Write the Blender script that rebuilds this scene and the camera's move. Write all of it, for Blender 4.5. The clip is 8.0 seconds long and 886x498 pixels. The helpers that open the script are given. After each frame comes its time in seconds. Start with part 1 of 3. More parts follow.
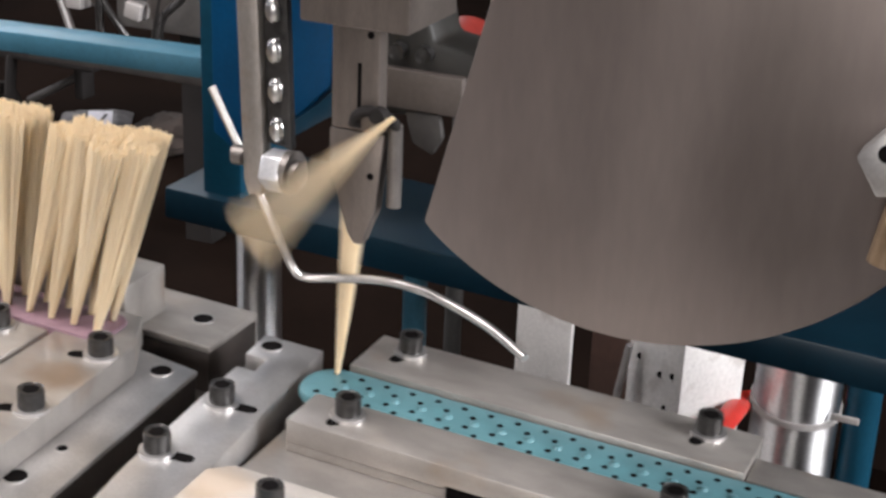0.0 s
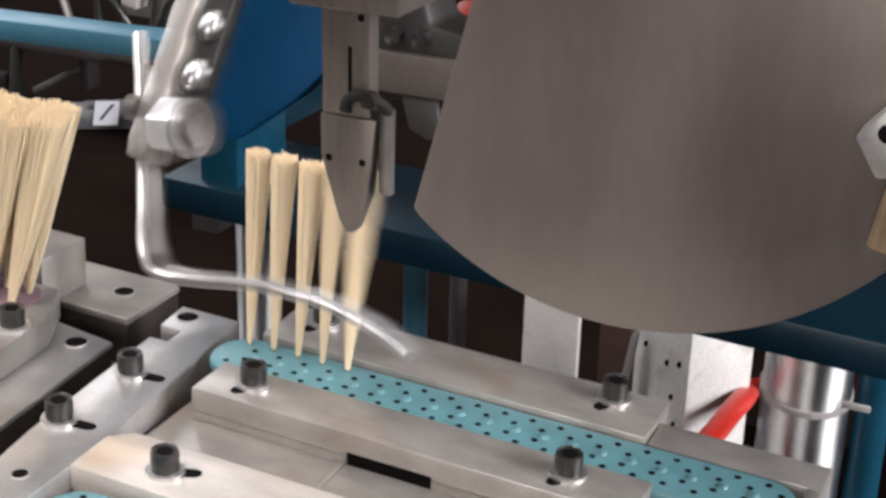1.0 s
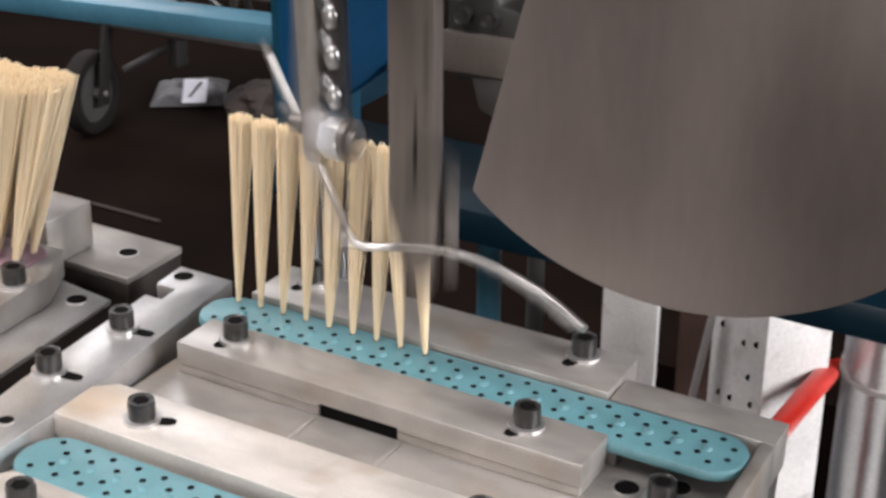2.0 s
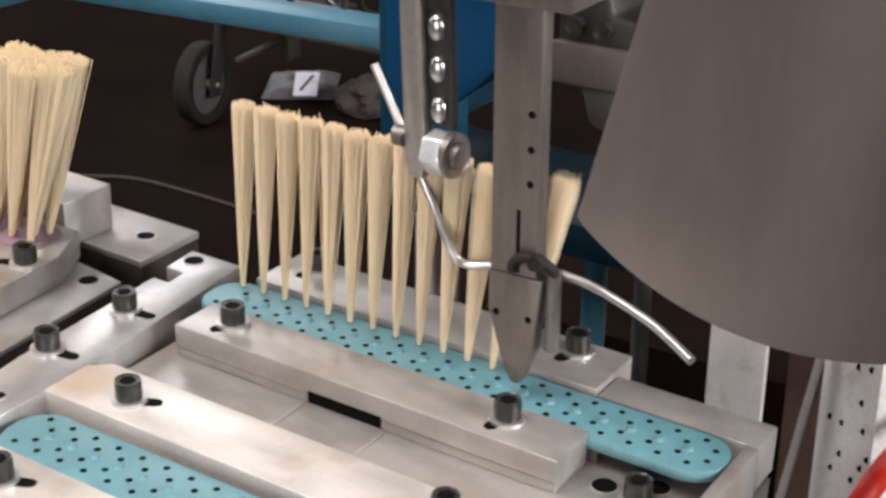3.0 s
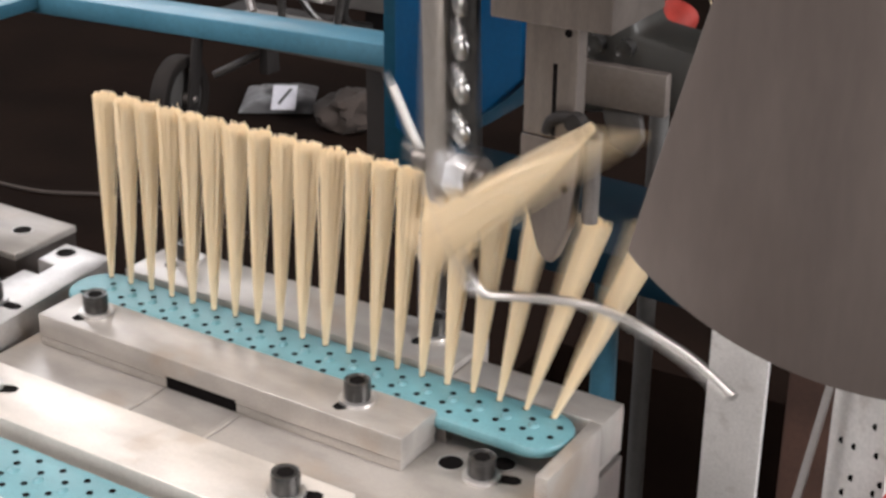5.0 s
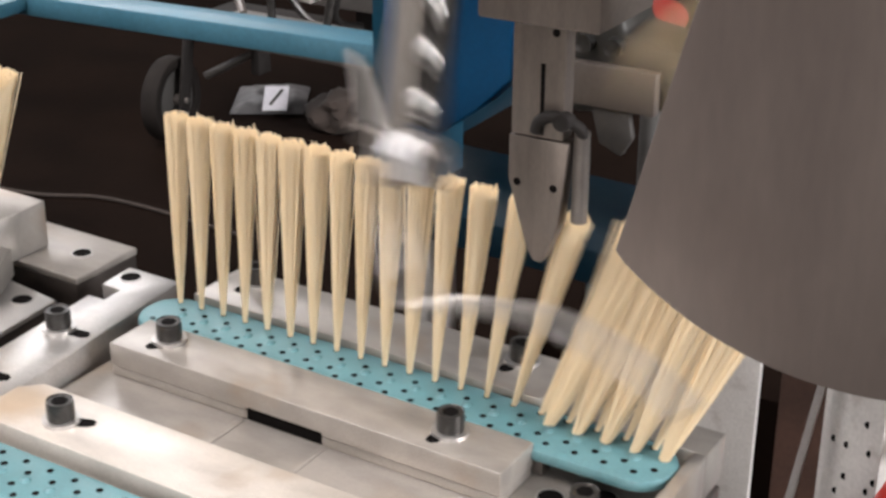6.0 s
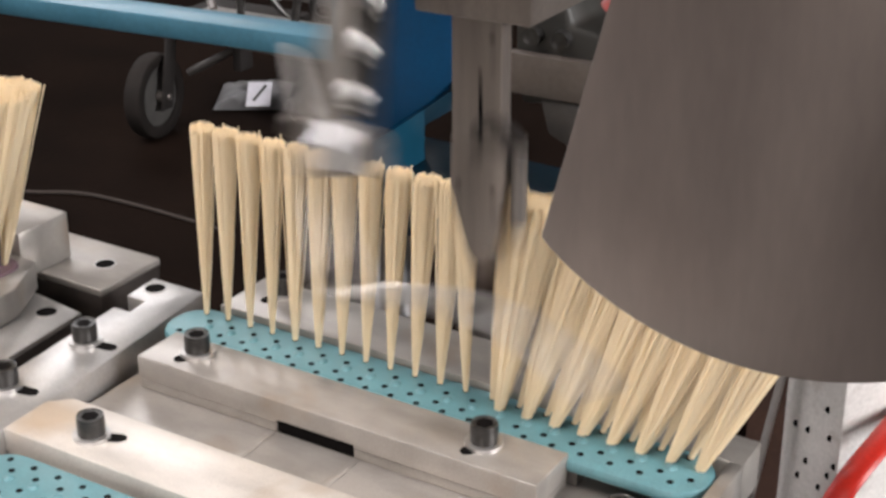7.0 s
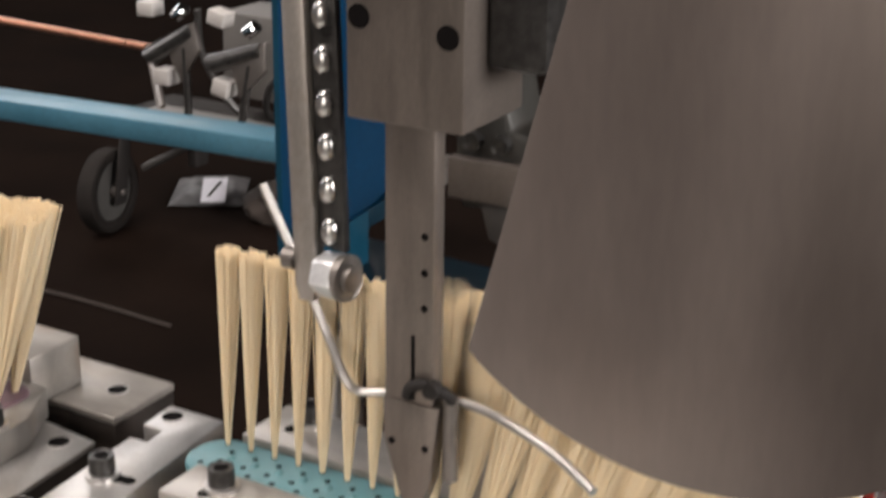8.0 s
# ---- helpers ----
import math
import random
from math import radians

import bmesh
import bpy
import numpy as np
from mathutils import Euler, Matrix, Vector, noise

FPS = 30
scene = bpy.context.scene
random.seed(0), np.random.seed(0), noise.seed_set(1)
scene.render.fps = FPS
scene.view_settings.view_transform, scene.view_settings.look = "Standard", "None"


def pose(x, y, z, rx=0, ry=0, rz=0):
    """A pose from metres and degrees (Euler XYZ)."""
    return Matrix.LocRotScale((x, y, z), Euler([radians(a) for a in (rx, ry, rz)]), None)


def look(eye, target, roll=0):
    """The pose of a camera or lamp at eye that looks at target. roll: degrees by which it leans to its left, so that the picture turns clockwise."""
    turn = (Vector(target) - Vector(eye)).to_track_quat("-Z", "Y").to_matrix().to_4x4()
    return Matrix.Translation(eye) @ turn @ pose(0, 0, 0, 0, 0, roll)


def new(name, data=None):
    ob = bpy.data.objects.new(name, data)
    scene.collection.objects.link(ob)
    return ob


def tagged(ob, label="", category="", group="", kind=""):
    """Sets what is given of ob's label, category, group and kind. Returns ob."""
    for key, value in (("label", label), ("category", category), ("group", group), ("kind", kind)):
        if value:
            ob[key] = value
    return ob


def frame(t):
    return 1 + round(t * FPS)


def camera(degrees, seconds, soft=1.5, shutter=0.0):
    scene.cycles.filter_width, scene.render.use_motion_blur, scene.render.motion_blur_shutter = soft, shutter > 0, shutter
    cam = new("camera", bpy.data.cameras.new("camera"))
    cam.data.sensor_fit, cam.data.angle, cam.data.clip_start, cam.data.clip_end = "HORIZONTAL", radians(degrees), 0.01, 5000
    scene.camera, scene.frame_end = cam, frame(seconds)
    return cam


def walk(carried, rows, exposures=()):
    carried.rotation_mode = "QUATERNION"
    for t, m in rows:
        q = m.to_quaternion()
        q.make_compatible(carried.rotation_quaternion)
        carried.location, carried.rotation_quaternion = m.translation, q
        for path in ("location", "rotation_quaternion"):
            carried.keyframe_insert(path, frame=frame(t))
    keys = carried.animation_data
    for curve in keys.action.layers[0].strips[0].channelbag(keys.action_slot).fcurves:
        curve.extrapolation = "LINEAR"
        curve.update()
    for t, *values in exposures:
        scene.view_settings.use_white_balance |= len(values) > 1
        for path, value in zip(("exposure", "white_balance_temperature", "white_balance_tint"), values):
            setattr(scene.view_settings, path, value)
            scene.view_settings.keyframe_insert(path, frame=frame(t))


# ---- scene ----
cam = camera(32.807, 8.0, 2.9, 0.6)
CAMERA_ROWS = [
    (0.0, 0.3511, -0.6113, 0.3875, 23.405, 67.722, 2.305),
    (0.5, 0.3525, -0.6081, 0.3834, 23.398, 67.736, 2.020),
    (1.0, 0.3551, -0.5922, 0.3805, 24.078, 67.284, 1.621),
    (1.5, 0.3599, -0.5883, 0.3817, 25.785, 66.387, 0.996),
    (2.0, 0.3694, -0.5879, 0.3853, 27.953, 66.262, 0.248),
    (2.2, 0.3775, -0.5843, 0.3872, 29.362, 66.167, -0.091),
    (3.3, 0.3532, -0.5511, 0.3881, 33.223, 65.851, -0.150),
    (3.5, 0.3576, -0.5481, 0.3874, 33.483, 65.873, -0.684),
    (4.0, 0.3225, -0.5506, 0.3893, 32.247, 66.185, -0.186),
    (4.5, 0.3020, -0.5512, 0.3820, 31.240, 66.361, -0.070),
    (4.7, 0.3112, -0.5470, 0.3832, 30.950, 66.213, 0.500),
    (6.0, 0.3130, -0.5416, 0.3829, 30.675, 66.193, 0.252),
    (6.5, 0.3261, -0.5378, 0.3819, 30.660, 66.126, 0.035),
    (7.0, 0.3454, -0.5425, 0.3870, 30.715, 66.014, -0.268),
    (7.5, 0.3567, -0.5385, 0.3965, 30.509, 66.787, -1.143),
    (8.0, 0.3524, -0.5251, 0.3895, 29.264, 69.583, 0.756),
]
TABLE_ROWS = [
    (0.0, 0.0000, 0.0000, 0.0000, 2.007),
    (0.5, -0.0296, -0.0002, -0.0020, 2.185),
    (1.0, -0.0541, 0.0005, 0.0004, 1.910),
    (1.5, -0.0804, -0.0006, 0.0011, 1.717),
    (2.0, -0.1117, 0.0021, -0.0001, 1.825),
    (2.2, -0.1245, 0.0033, 0.0004, 1.874),
    (3.3, -0.1955, -0.0042, 0.0022, 1.430),
    (3.5, -0.2001, -0.0050, 0.0033, 1.734),
    (4.0, -0.2270, -0.0037, 0.0013, 1.146),
    (4.5, -0.2577, -0.0044, 0.0022, 1.132),
    (4.7, -0.2593, -0.0038, 0.0019, 1.142),
    (5.1, -0.2820, -0.0035, 0.0018, 1.080),
    (6.0, -0.2203, -0.0021, 0.0011, 0.961),
    (6.5, -0.1955, -0.0010, 0.0011, 0.937),
    (7.0, -0.1705, -0.0023, 0.0003, 0.847),
    (7.5, -0.1479, 0.0009, -0.0009, 1.030),
    (8.0, -0.1131, 0.0051, -0.0035, 0.229),
]


def eye_pose(x, y, z, yaw, pitch, roll):
    return pose(x, y, z, 0, 0, yaw) @ pose(0, 0, 0, pitch) @ pose(0, 0, 0, 0, 0, roll)


EXPOSURES = [(0.0, 0.24, 6050, 10), (1.0, 0.26, 6050, 10), (2.2, 0.21, 6050, 10), (3.5, 0.26, 6150, 10), (4.5, 0.31, 6150, 10), (6.0, 0.29, 6270, 10), (7.0, 0.21, 6270, 10), (7.5, 0.15, 6450, 10), (8.0, 0.05, 6520, 10)]
walk(cam, [(r[0], eye_pose(*r[1:])) for r in CAMERA_ROWS], EXPOSURES)

# ---- world and light ----
world = bpy.data.worlds.new("world")
scene.world = world
world.use_nodes = True
sky = world.node_tree.nodes.new("ShaderNodeTexSky")
sky.sky_type, sky.sun_disc, sky.sun_elevation, sky.sun_rotation = "NISHITA", False, radians(50), radians(-120)
world.node_tree.links.new(sky.outputs[0], world.node_tree.nodes["Background"].inputs[0])
world.node_tree.nodes["Background"].inputs[1].default_value = 0.1


def area_lamp(name, eye, target, sx, sy, watts, colour):
    data = bpy.data.lights.new(name, "AREA")
    data.shape, data.size, data.size_y, data.energy, data.color = "RECTANGLE", sx, sy, watts, colour
    ob = new(name, data)
    ob.matrix_world = look(eye, target)
    return ob


# daylight through the roof's skylight and the hall's side and front openings
area_lamp("skylight_lamp", (-0.9, -0.95, 3.15), (-0.9, -0.95, 0), 1.9, 2.9, 190, (1.0, 0.90, 0.82))
area_lamp("side_window_lamp", (-3.85, -0.2, 1.5), (0, 0, 0.6), 1.5, 2.5, 72, (1.0, 0.93, 0.88))
area_lamp("rear_window_lamp", (-3.9, 3.3, 2.0), (0, 0, 0.3), 2.2, 1.5, 40, (1.0, 0.93, 0.88))
area_lamp("front_door_lamp", (0.6, -3.85, 0.9), (0, 0, 0.5), 2.3, 2.1, 78, (1.0, 0.89, 0.80))
area_lamp("east_window_lamp", (3.85, 0.3, 1.3), (0, 0.2, 0.2), 2.4, 1.5, 265, (0.985, 0.935, 0.90))


# ---- materials ----
def material(name, colour, rough=0.5, metal=0.0, dark=0.7, scale=60.0, fine=400.0, bump=0.1, stretch=(1, 1, 1), spot=0.0, spot_colour=(0.05, 0.04, 0.03), spot_scale=25.0, spec=0.5, grain=0.35):
    """Base colour with stains at two scales, uneven gloss and fine relief."""
    m = bpy.data.materials.new(name)
    m.use_nodes = True
    nt = m.node_tree
    n, l = nt.nodes, nt.links
    b = n["Principled BSDF"]
    co = n.new("ShaderNodeTexCoord")
    mp = n.new("ShaderNodeMapping")
    mp.inputs["Scale"].default_value = stretch
    l.new(co.outputs["Object"], mp.inputs["Vector"])
    big, small = n.new("ShaderNodeTexNoise"), n.new("ShaderNodeTexNoise")
    for t, s, d in ((big, scale, 5.0), (small, fine, 3.0)):
        t.inputs["Scale"].default_value, t.inputs["Detail"].default_value = s, d
        l.new(mp.outputs[0], t.inputs["Vector"])
    mix = n.new("ShaderNodeMix")
    mix.data_type = "RGBA"
    mix.inputs[6].default_value = (*[v * dark for v in colour], 1)
    mix.inputs[7].default_value = (*colour, 1)
    ramp = n.new("ShaderNodeMapRange")
    ramp.inputs[1].default_value, ramp.inputs[2].default_value = 0.32, 0.62
    l.new(big.outputs[0], ramp.inputs[0])
    l.new(ramp.outputs[0], mix.inputs[0])
    mix2 = n.new("ShaderNodeMix")
    mix2.data_type, mix2.blend_type = "RGBA", "MULTIPLY"
    mix2.inputs[0].default_value = grain
    l.new(mix.outputs[2], mix2.inputs[6])
    l.new(small.outputs[0], mix2.inputs[7])
    last = mix2.outputs[2]
    if spot:
        sp = n.new("ShaderNodeTexNoise")
        sp.inputs["Scale"].default_value, sp.inputs["Detail"].default_value = spot_scale, 6
        l.new(co.outputs["Object"], sp.inputs["Vector"])
        r2 = n.new("ShaderNodeMapRange")
        r2.inputs[1].default_value, r2.inputs[2].default_value, r2.inputs[4].default_value = 0.56, 0.72, spot
        l.new(sp.outputs[0], r2.inputs[0])
        m3 = n.new("ShaderNodeMix")
        m3.data_type = "RGBA"
        m3.inputs[7].default_value = (*spot_colour, 1)
        l.new(r2.outputs[0], m3.inputs[0])
        l.new(last, m3.inputs[6])
        last = m3.outputs[2]
    l.new(last, b.inputs["Base Color"])
    rr = n.new("ShaderNodeMapRange")
    rr.inputs[3].default_value, rr.inputs[4].default_value = max(rough - 0.12, 0.03), min(rough + 0.12, 1)
    l.new(big.outputs[0], rr.inputs[0])
    l.new(rr.outputs[0], b.inputs["Roughness"])
    b.inputs["Metallic"].default_value = metal
    b.inputs["Specular IOR Level"].default_value = spec
    bp = n.new("ShaderNodeBump")
    bp.inputs["Strength"].default_value, bp.inputs["Distance"].default_value = bump, 0.0006
    l.new(small.outputs[0], bp.inputs["Height"])
    l.new(bp.outputs[0], b.inputs["Normal"])
    return m


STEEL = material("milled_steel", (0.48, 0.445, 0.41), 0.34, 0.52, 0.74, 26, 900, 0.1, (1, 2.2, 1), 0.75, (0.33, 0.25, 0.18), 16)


def add_stain(m, centre, size, colour):
    """A brown oil stain with a soft, ragged edge on one spot of a plate."""
    n, l = m.node_tree.nodes, m.node_tree.links
    b = n["Principled BSDF"]
    base = b.inputs["Base Color"].links[0].from_socket
    co, away, mess, bend = n.new("ShaderNodeTexCoord"), n.new("ShaderNodeVectorMath"), n.new("ShaderNodeTexNoise"), n.new("ShaderNodeMath")
    away.operation = "DISTANCE"
    away.inputs[1].default_value = centre
    l.new(co.outputs["Object"], away.inputs[0])
    mess.inputs["Scale"].default_value, mess.inputs["Detail"].default_value = 70, 5
    l.new(co.outputs["Object"], mess.inputs["Vector"])
    bend.operation = "MULTIPLY_ADD"
    bend.inputs[1].default_value = -size
    l.new(mess.outputs[0], bend.inputs[0])
    l.new(away.outputs["Value"], bend.inputs[2])
    fall = n.new("ShaderNodeMapRange")
    fall.inputs[1].default_value, fall.inputs[2].default_value = -0.1 * size, 0.6 * size
    fall.inputs[3].default_value, fall.inputs[4].default_value = 0.6, 0.0
    l.new(bend.outputs[0], fall.inputs[0])
    mix = n.new("ShaderNodeMix")
    mix.data_type = "RGBA"
    mix.inputs[7].default_value = (*colour, 1)
    l.new(fall.outputs[0], mix.inputs[0])
    l.new(base, mix.inputs[6])
    l.new(mix.outputs[2], b.inputs["Base Color"])
    return m


# stained plates; base paler than STEEL, the stronger front-left light put into it
STAINED_LIT = add_stain(material("oil_stained_lit_steel", (0.7465, 0.6899, 0.6334), 0.36, 0.4, 0.74, 22, 900, 0.1, (1, 2.2, 1), 0.8, (0.36, 0.27, 0.19), 18), (-0.002, -0.066, -0.005), 0.022, (0.50, 0.36, 0.22))
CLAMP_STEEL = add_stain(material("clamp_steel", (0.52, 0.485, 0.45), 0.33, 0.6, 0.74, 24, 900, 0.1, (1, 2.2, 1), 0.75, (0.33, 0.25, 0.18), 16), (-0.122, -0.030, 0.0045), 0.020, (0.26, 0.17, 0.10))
STEEL_DARK = material("oiled_steel", (0.2400, 0.2160, 0.2000), 0.4, 0.7, 0.7, 30, 600, 0.1, (1, 4, 1))
ALU = material("cast_aluminium", (0.77, 0.75, 0.735), 0.39, 0.82, 0.72, 24, 700, 0.2, (1, 1, 1), 0.5, (0.36, 0.31, 0.27), 20)
PLATE = material("sheet_steel", (0.238, 0.200, 0.182), 0.36, 0.55, 0.66, 9, 150, 0.015, (1.7, 1, 0.4), 0.7, (0.158, 0.128, 0.112), 5.5, grain=0.18)
TOOL = material("tool_steel", (0.205, 0.174, 0.154), 0.42, 0.6, 0.78, 35, 500, 0.08, (4, 1, 0.6))
CHROME = material("chrome", (0.86, 0.86, 0.87), 0.14, 1.0, 0.92, 40, 300, 0.02)
BLACK = material("black_oxide", (0.065, 0.062, 0.06), 0.32, 0.55, 0.6, 200, 900, 0.15)
HOLE = material("hole_dark", (0.006, 0.005, 0.005), 0.8, 0.0, 0.8, 200, 900, 0.05, spec=0.05)
CYAN = material("cyan_plastic", (0.1210, 0.2644, 0.2958), 0.42, 0.0, 0.86, 70, 700, 0.25, (1, 1, 1), 0.18, (0.13, 0.36, 0.40), 90)
BLUE = material("blue_paint", (0.0068, 0.0527, 0.0918), 0.38, 0.0, 0.75, 20, 300, 0.12, (1, 1, 1), 0.35, (0.006, 0.045, 0.075), 12, 0.25)
BLUE_DEEP = material("deep_blue_paint", (0.001, 0.050, 0.135), 0.4, 0.0, 0.75, 20, 300, 0.1, spec=0.2)
# darker and duller than BLUE, with uneven patches
BLUE_DULL = material("dull_blue_paint", (0.0040, 0.021, 0.036), 0.36, 0.0, 0.6, 14, 300, 0.12, (1, 1, 1), 0.5, (0.010, 0.022, 0.032), 9, 0.3)
SKY_BLUE = material("sky_blue_paint", (0.0585, 0.1763, 0.2537), 0.4, 0.0, 0.85, 20, 300, 0.1, (1, 1, 1), 0.25, (0.02, 0.12, 0.18), 14)
FIBRE = material("pale_fibre", (0.9409, 0.8280, 0.6162), 0.5, 0.0, 0.95, 90, 900, 0.1, (1, 1, 0.2), grain=0.08)


def let_light_through(m, colour, share_of):
    """Thin fibres pass part of the light on."""
    n, l = m.node_tree.nodes, m.node_tree.links
    t, mix = n.new("ShaderNodeBsdfTranslucent"), n.new("ShaderNodeMixShader")
    t.inputs[0].default_value = (*colour, 1)
    mix.inputs[0].default_value = share_of
    l.new(n["Principled BSDF"].outputs[0], mix.inputs[1])
    l.new(t.outputs[0], mix.inputs[2])
    l.new(mix.outputs[0], n["Material Output"].inputs[0])


let_light_through(FIBRE, (1.0, 0.87, 0.64), 0.34)
GROUND_ROD = material("ground_steel_rod", (0.80, 0.79, 0.79), 0.42, 1.0, 0.92, 40, 300, 0.02)
GROUND_ROD.node_tree.nodes["Principled BSDF"].inputs["Anisotropic"].default_value = 0.92
GROUND_ROD.node_tree.nodes["Principled BSDF"].inputs["Anisotropic Rotation"].default_value = 0.25
ZINC = material("zinc_plate", (0.86, 0.86, 0.88), 0.3, 0.55, 0.9, 60, 500, 0.05)
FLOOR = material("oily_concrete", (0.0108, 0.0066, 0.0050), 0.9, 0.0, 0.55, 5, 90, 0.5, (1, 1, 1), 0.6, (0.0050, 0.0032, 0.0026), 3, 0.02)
WALL = material("hall_wall", (0.0208, 0.0160, 0.0144), 0.8, 0.0, 0.7, 2, 40, 0.4)
WHITE = material("chipped_white_paint", (0.7956, 0.7650, 0.7344), 0.5, 0.0, 0.85, 18, 300, 0.15, (1, 1, 1), 0.5, (0.25, 0.2, 0.17), 30)
RED_DULL = material("dull_red_paint", (0.26, 0.022, 0.014), 0.5, 0.0, 0.6, 40, 300, 0.1)
RED = material("red_hose", (0.6375, 0.0255, 0.0127), 0.35, 0.0, 0.8, 40, 300, 0.1)
RUBBER = material("grey_rubber", (0.07, 0.066, 0.062), 0.7, 0.0, 0.7, 40, 300, 0.2)
GREY = material("grey_casting", (0.070, 0.064, 0.060), 0.55, 0.3, 0.7, 25, 300, 0.2)
BRASS = material("brown_knob", (0.22, 0.15, 0.09), 0.4, 0.3, 0.7, 40, 300, 0.1)
RUST = material("rusty_brown", (0.10, 0.05, 0.035), 0.7, 0.1, 0.6, 15, 200, 0.3)
PINK = material("mauve_plastic", (0.27, 0.165, 0.20), 0.45, 0.0, 0.8, 60, 500, 0.1)
NYLON = material("white_nylon", (0.4420, 0.4165, 0.3995), 0.4, 0.0, 0.9, 60, 500, 0.05)
FILM = material("clear_bag_film", (0.12, 0.115, 0.118), 0.5, 0.0, 0.5, 18, 90, 0.6)
CARD = material("white_card", (0.8, 0.78, 0.84), 0.6, 0.0, 0.9, 30, 300, 0.05)
CLOTH = material("brown_rag", (0.0320, 0.0216, 0.0168), 0.9, 0.0, 0.6, 20, 200, 0.6)
WIRE_STEEL = material("bare_wire", (0.64, 0.62, 0.60), 0.32, 0.85, 0.8, 60, 500, 0.05)
SCREW_STEEL = material("dull_screw_steel", (0.66, 0.65, 0.64), 0.27, 0.95, 0.7, 80, 500, 0.05)
IRON = material("black_iron", (0.022, 0.019, 0.018), 0.7, 0.0, 0.7, 30, 300, 0.2, spec=0.2)
TYRE = material("dusty_tyre", (0.016, 0.0125, 0.011), 0.8, 0.0, 0.6, 30, 300, 0.3, spec=0.2)
CABINET = material("cabinet_grey", (0.1200, 0.1110, 0.1050), 0.6, 0.0, 0.7, 12, 200, 0.1)
LEVER = material("worn_lever_steel", (0.40, 0.365, 0.335), 0.36, 0.55, 0.75, 30, 700, 0.08, (1, 1, 0.4), 0.5, (0.22, 0.17, 0.13), 30)
IRON_GREY = material("oily_cast_iron", (0.034, 0.032, 0.028), 0.55, 0.2, 0.6, 25, 300, 0.25, (1, 1, 1), 0.5, (0.03, 0.022, 0.018), 30)
GUIDE_GREY = material("greasy_guide_steel", (0.135, 0.112, 0.098), 0.5, 0.35, 0.65, 22, 300, 0.15, (1, 1, 1), 0.5, (0.07, 0.055, 0.045), 25)
# dark oily steel, darkened further: the deep trench's shade is in the colour
OILY_SHADED = material("oily_shaded_steel", (0.060, 0.048, 0.042), 0.5, 0.3, 0.6, 30, 400, 0.15, (1, 1, 1), 0.4, (0.11, 0.085, 0.065), 40)
COPPER = material("bare_copper", (0.85, 0.42, 0.28), 0.3, 0.8, 0.85, 60, 300, 0.05)


# ---- mesh helpers ----
def link(name, bm, mat, smooth=False):
    me = bpy.data.meshes.new(name)
    bm.normal_update()
    bm.to_mesh(me)
    bm.free()
    me.materials.append(mat)
    if smooth:
        me.shade_smooth()
        me.set_sharp_from_angle(angle=radians(38))
    return new(name, me)


def part(name, bm, mat, parent, label="", smooth=True):
    ob = link(name, bm, mat, smooth)
    ob.parent = parent
    if label:
        ob["label"] = label
    return ob


def share(name, source, parent, m):
    ob = new(name, source.data)
    ob.parent = parent
    ob.matrix_basis = m
    return ob


def thing(name, label, category, group="", kind="", m=None):
    ob = tagged(new(name), label, category, group, kind)
    if m is not None:
        ob.matrix_basis = m
    return ob


def soften(bm, width, segments=2):
    if width:
        edges = [e for e in bm.edges if len(e.link_faces) == 2 and e.calc_face_angle(0) > radians(28)]
        bmesh.ops.bevel(bm, geom=edges, offset=width, segments=segments, affect="EDGES", profile=0.5, clamp_overlap=True)
    return bm


def box(x0, x1, y0, y1, z0, z1, bevel=0.0, bm=None):
    b = bmesh.new()
    bmesh.ops.create_cube(b, size=1)
    for v in b.verts:
        v.co = Vector(((x0 + x1) / 2 + v.co.x * (x1 - x0), (y0 + y1) / 2 + v.co.y * (y1 - y0), (z0 + z1) / 2 + v.co.z * (z1 - z0)))
    soften(b, bevel)
    return add(bm, b)


def add(bm, b):
    if bm is None:
        return b
    me = bpy.data.meshes.new("tmp")
    b.to_mesh(me)
    b.free()
    bm.from_mesh(me)
    bpy.data.meshes.remove(me)
    return bm


def prism(points, lo, hi, axis="z", bevel=0.0, bm=None):
    """A flat outline made thick along an axis. Points are (x, y), (x, z) or (y, z)."""
    b = bmesh.new()
    put = {"z": lambda p, h: (p[0], p[1], h), "y": lambda p, h: (p[0], h, p[1]), "x": lambda p, h: (h, p[0], p[1])}[axis]
    a = [b.verts.new(put(p, lo)) for p in points]
    c = [b.verts.new(put(p, hi)) for p in points]
    b.faces.new(a)
    b.faces.new(list(reversed(c)))
    for i in range(len(a)):
        j = (i + 1) % len(a)
        b.faces.new((a[j], a[i], c[i], c[j]))
    bmesh.ops.recalc_face_normals(b, faces=b.faces)
    soften(b, bevel)
    return add(bm, b)


def rod(p, q, r, r2=None, seg=20, bm=None, bevel=0.0):
    b = bmesh.new()
    p, q = Vector(p), Vector(q)
    bmesh.ops.create_cone(b, cap_ends=True, segments=seg, radius1=r, radius2=r if r2 is None else r2, depth=(q - p).length)
    b.transform(Matrix.Translation((p + q) / 2) @ (q - p).to_track_quat("Z", "Y").to_matrix().to_4x4())
    soften(b, bevel, 1)
    return add(bm, b)


def smooth_line(points, steps=8):
    pts = [Vector(p) for p in points]
    out = []
    for i in range(len(pts) - 1):
        a, b, c, d = pts[max(i - 1, 0)], pts[i], pts[i + 1], pts[min(i + 2, len(pts) - 1)]
        for k in range(steps):
            t = k / steps
            out.append(0.5 * (2 * b + (c - a) * t + (2 * a - 5 * b + 4 * c - d) * t * t + (3 * b - a - 3 * c + d) * t ** 3))
    return out + [pts[-1]]


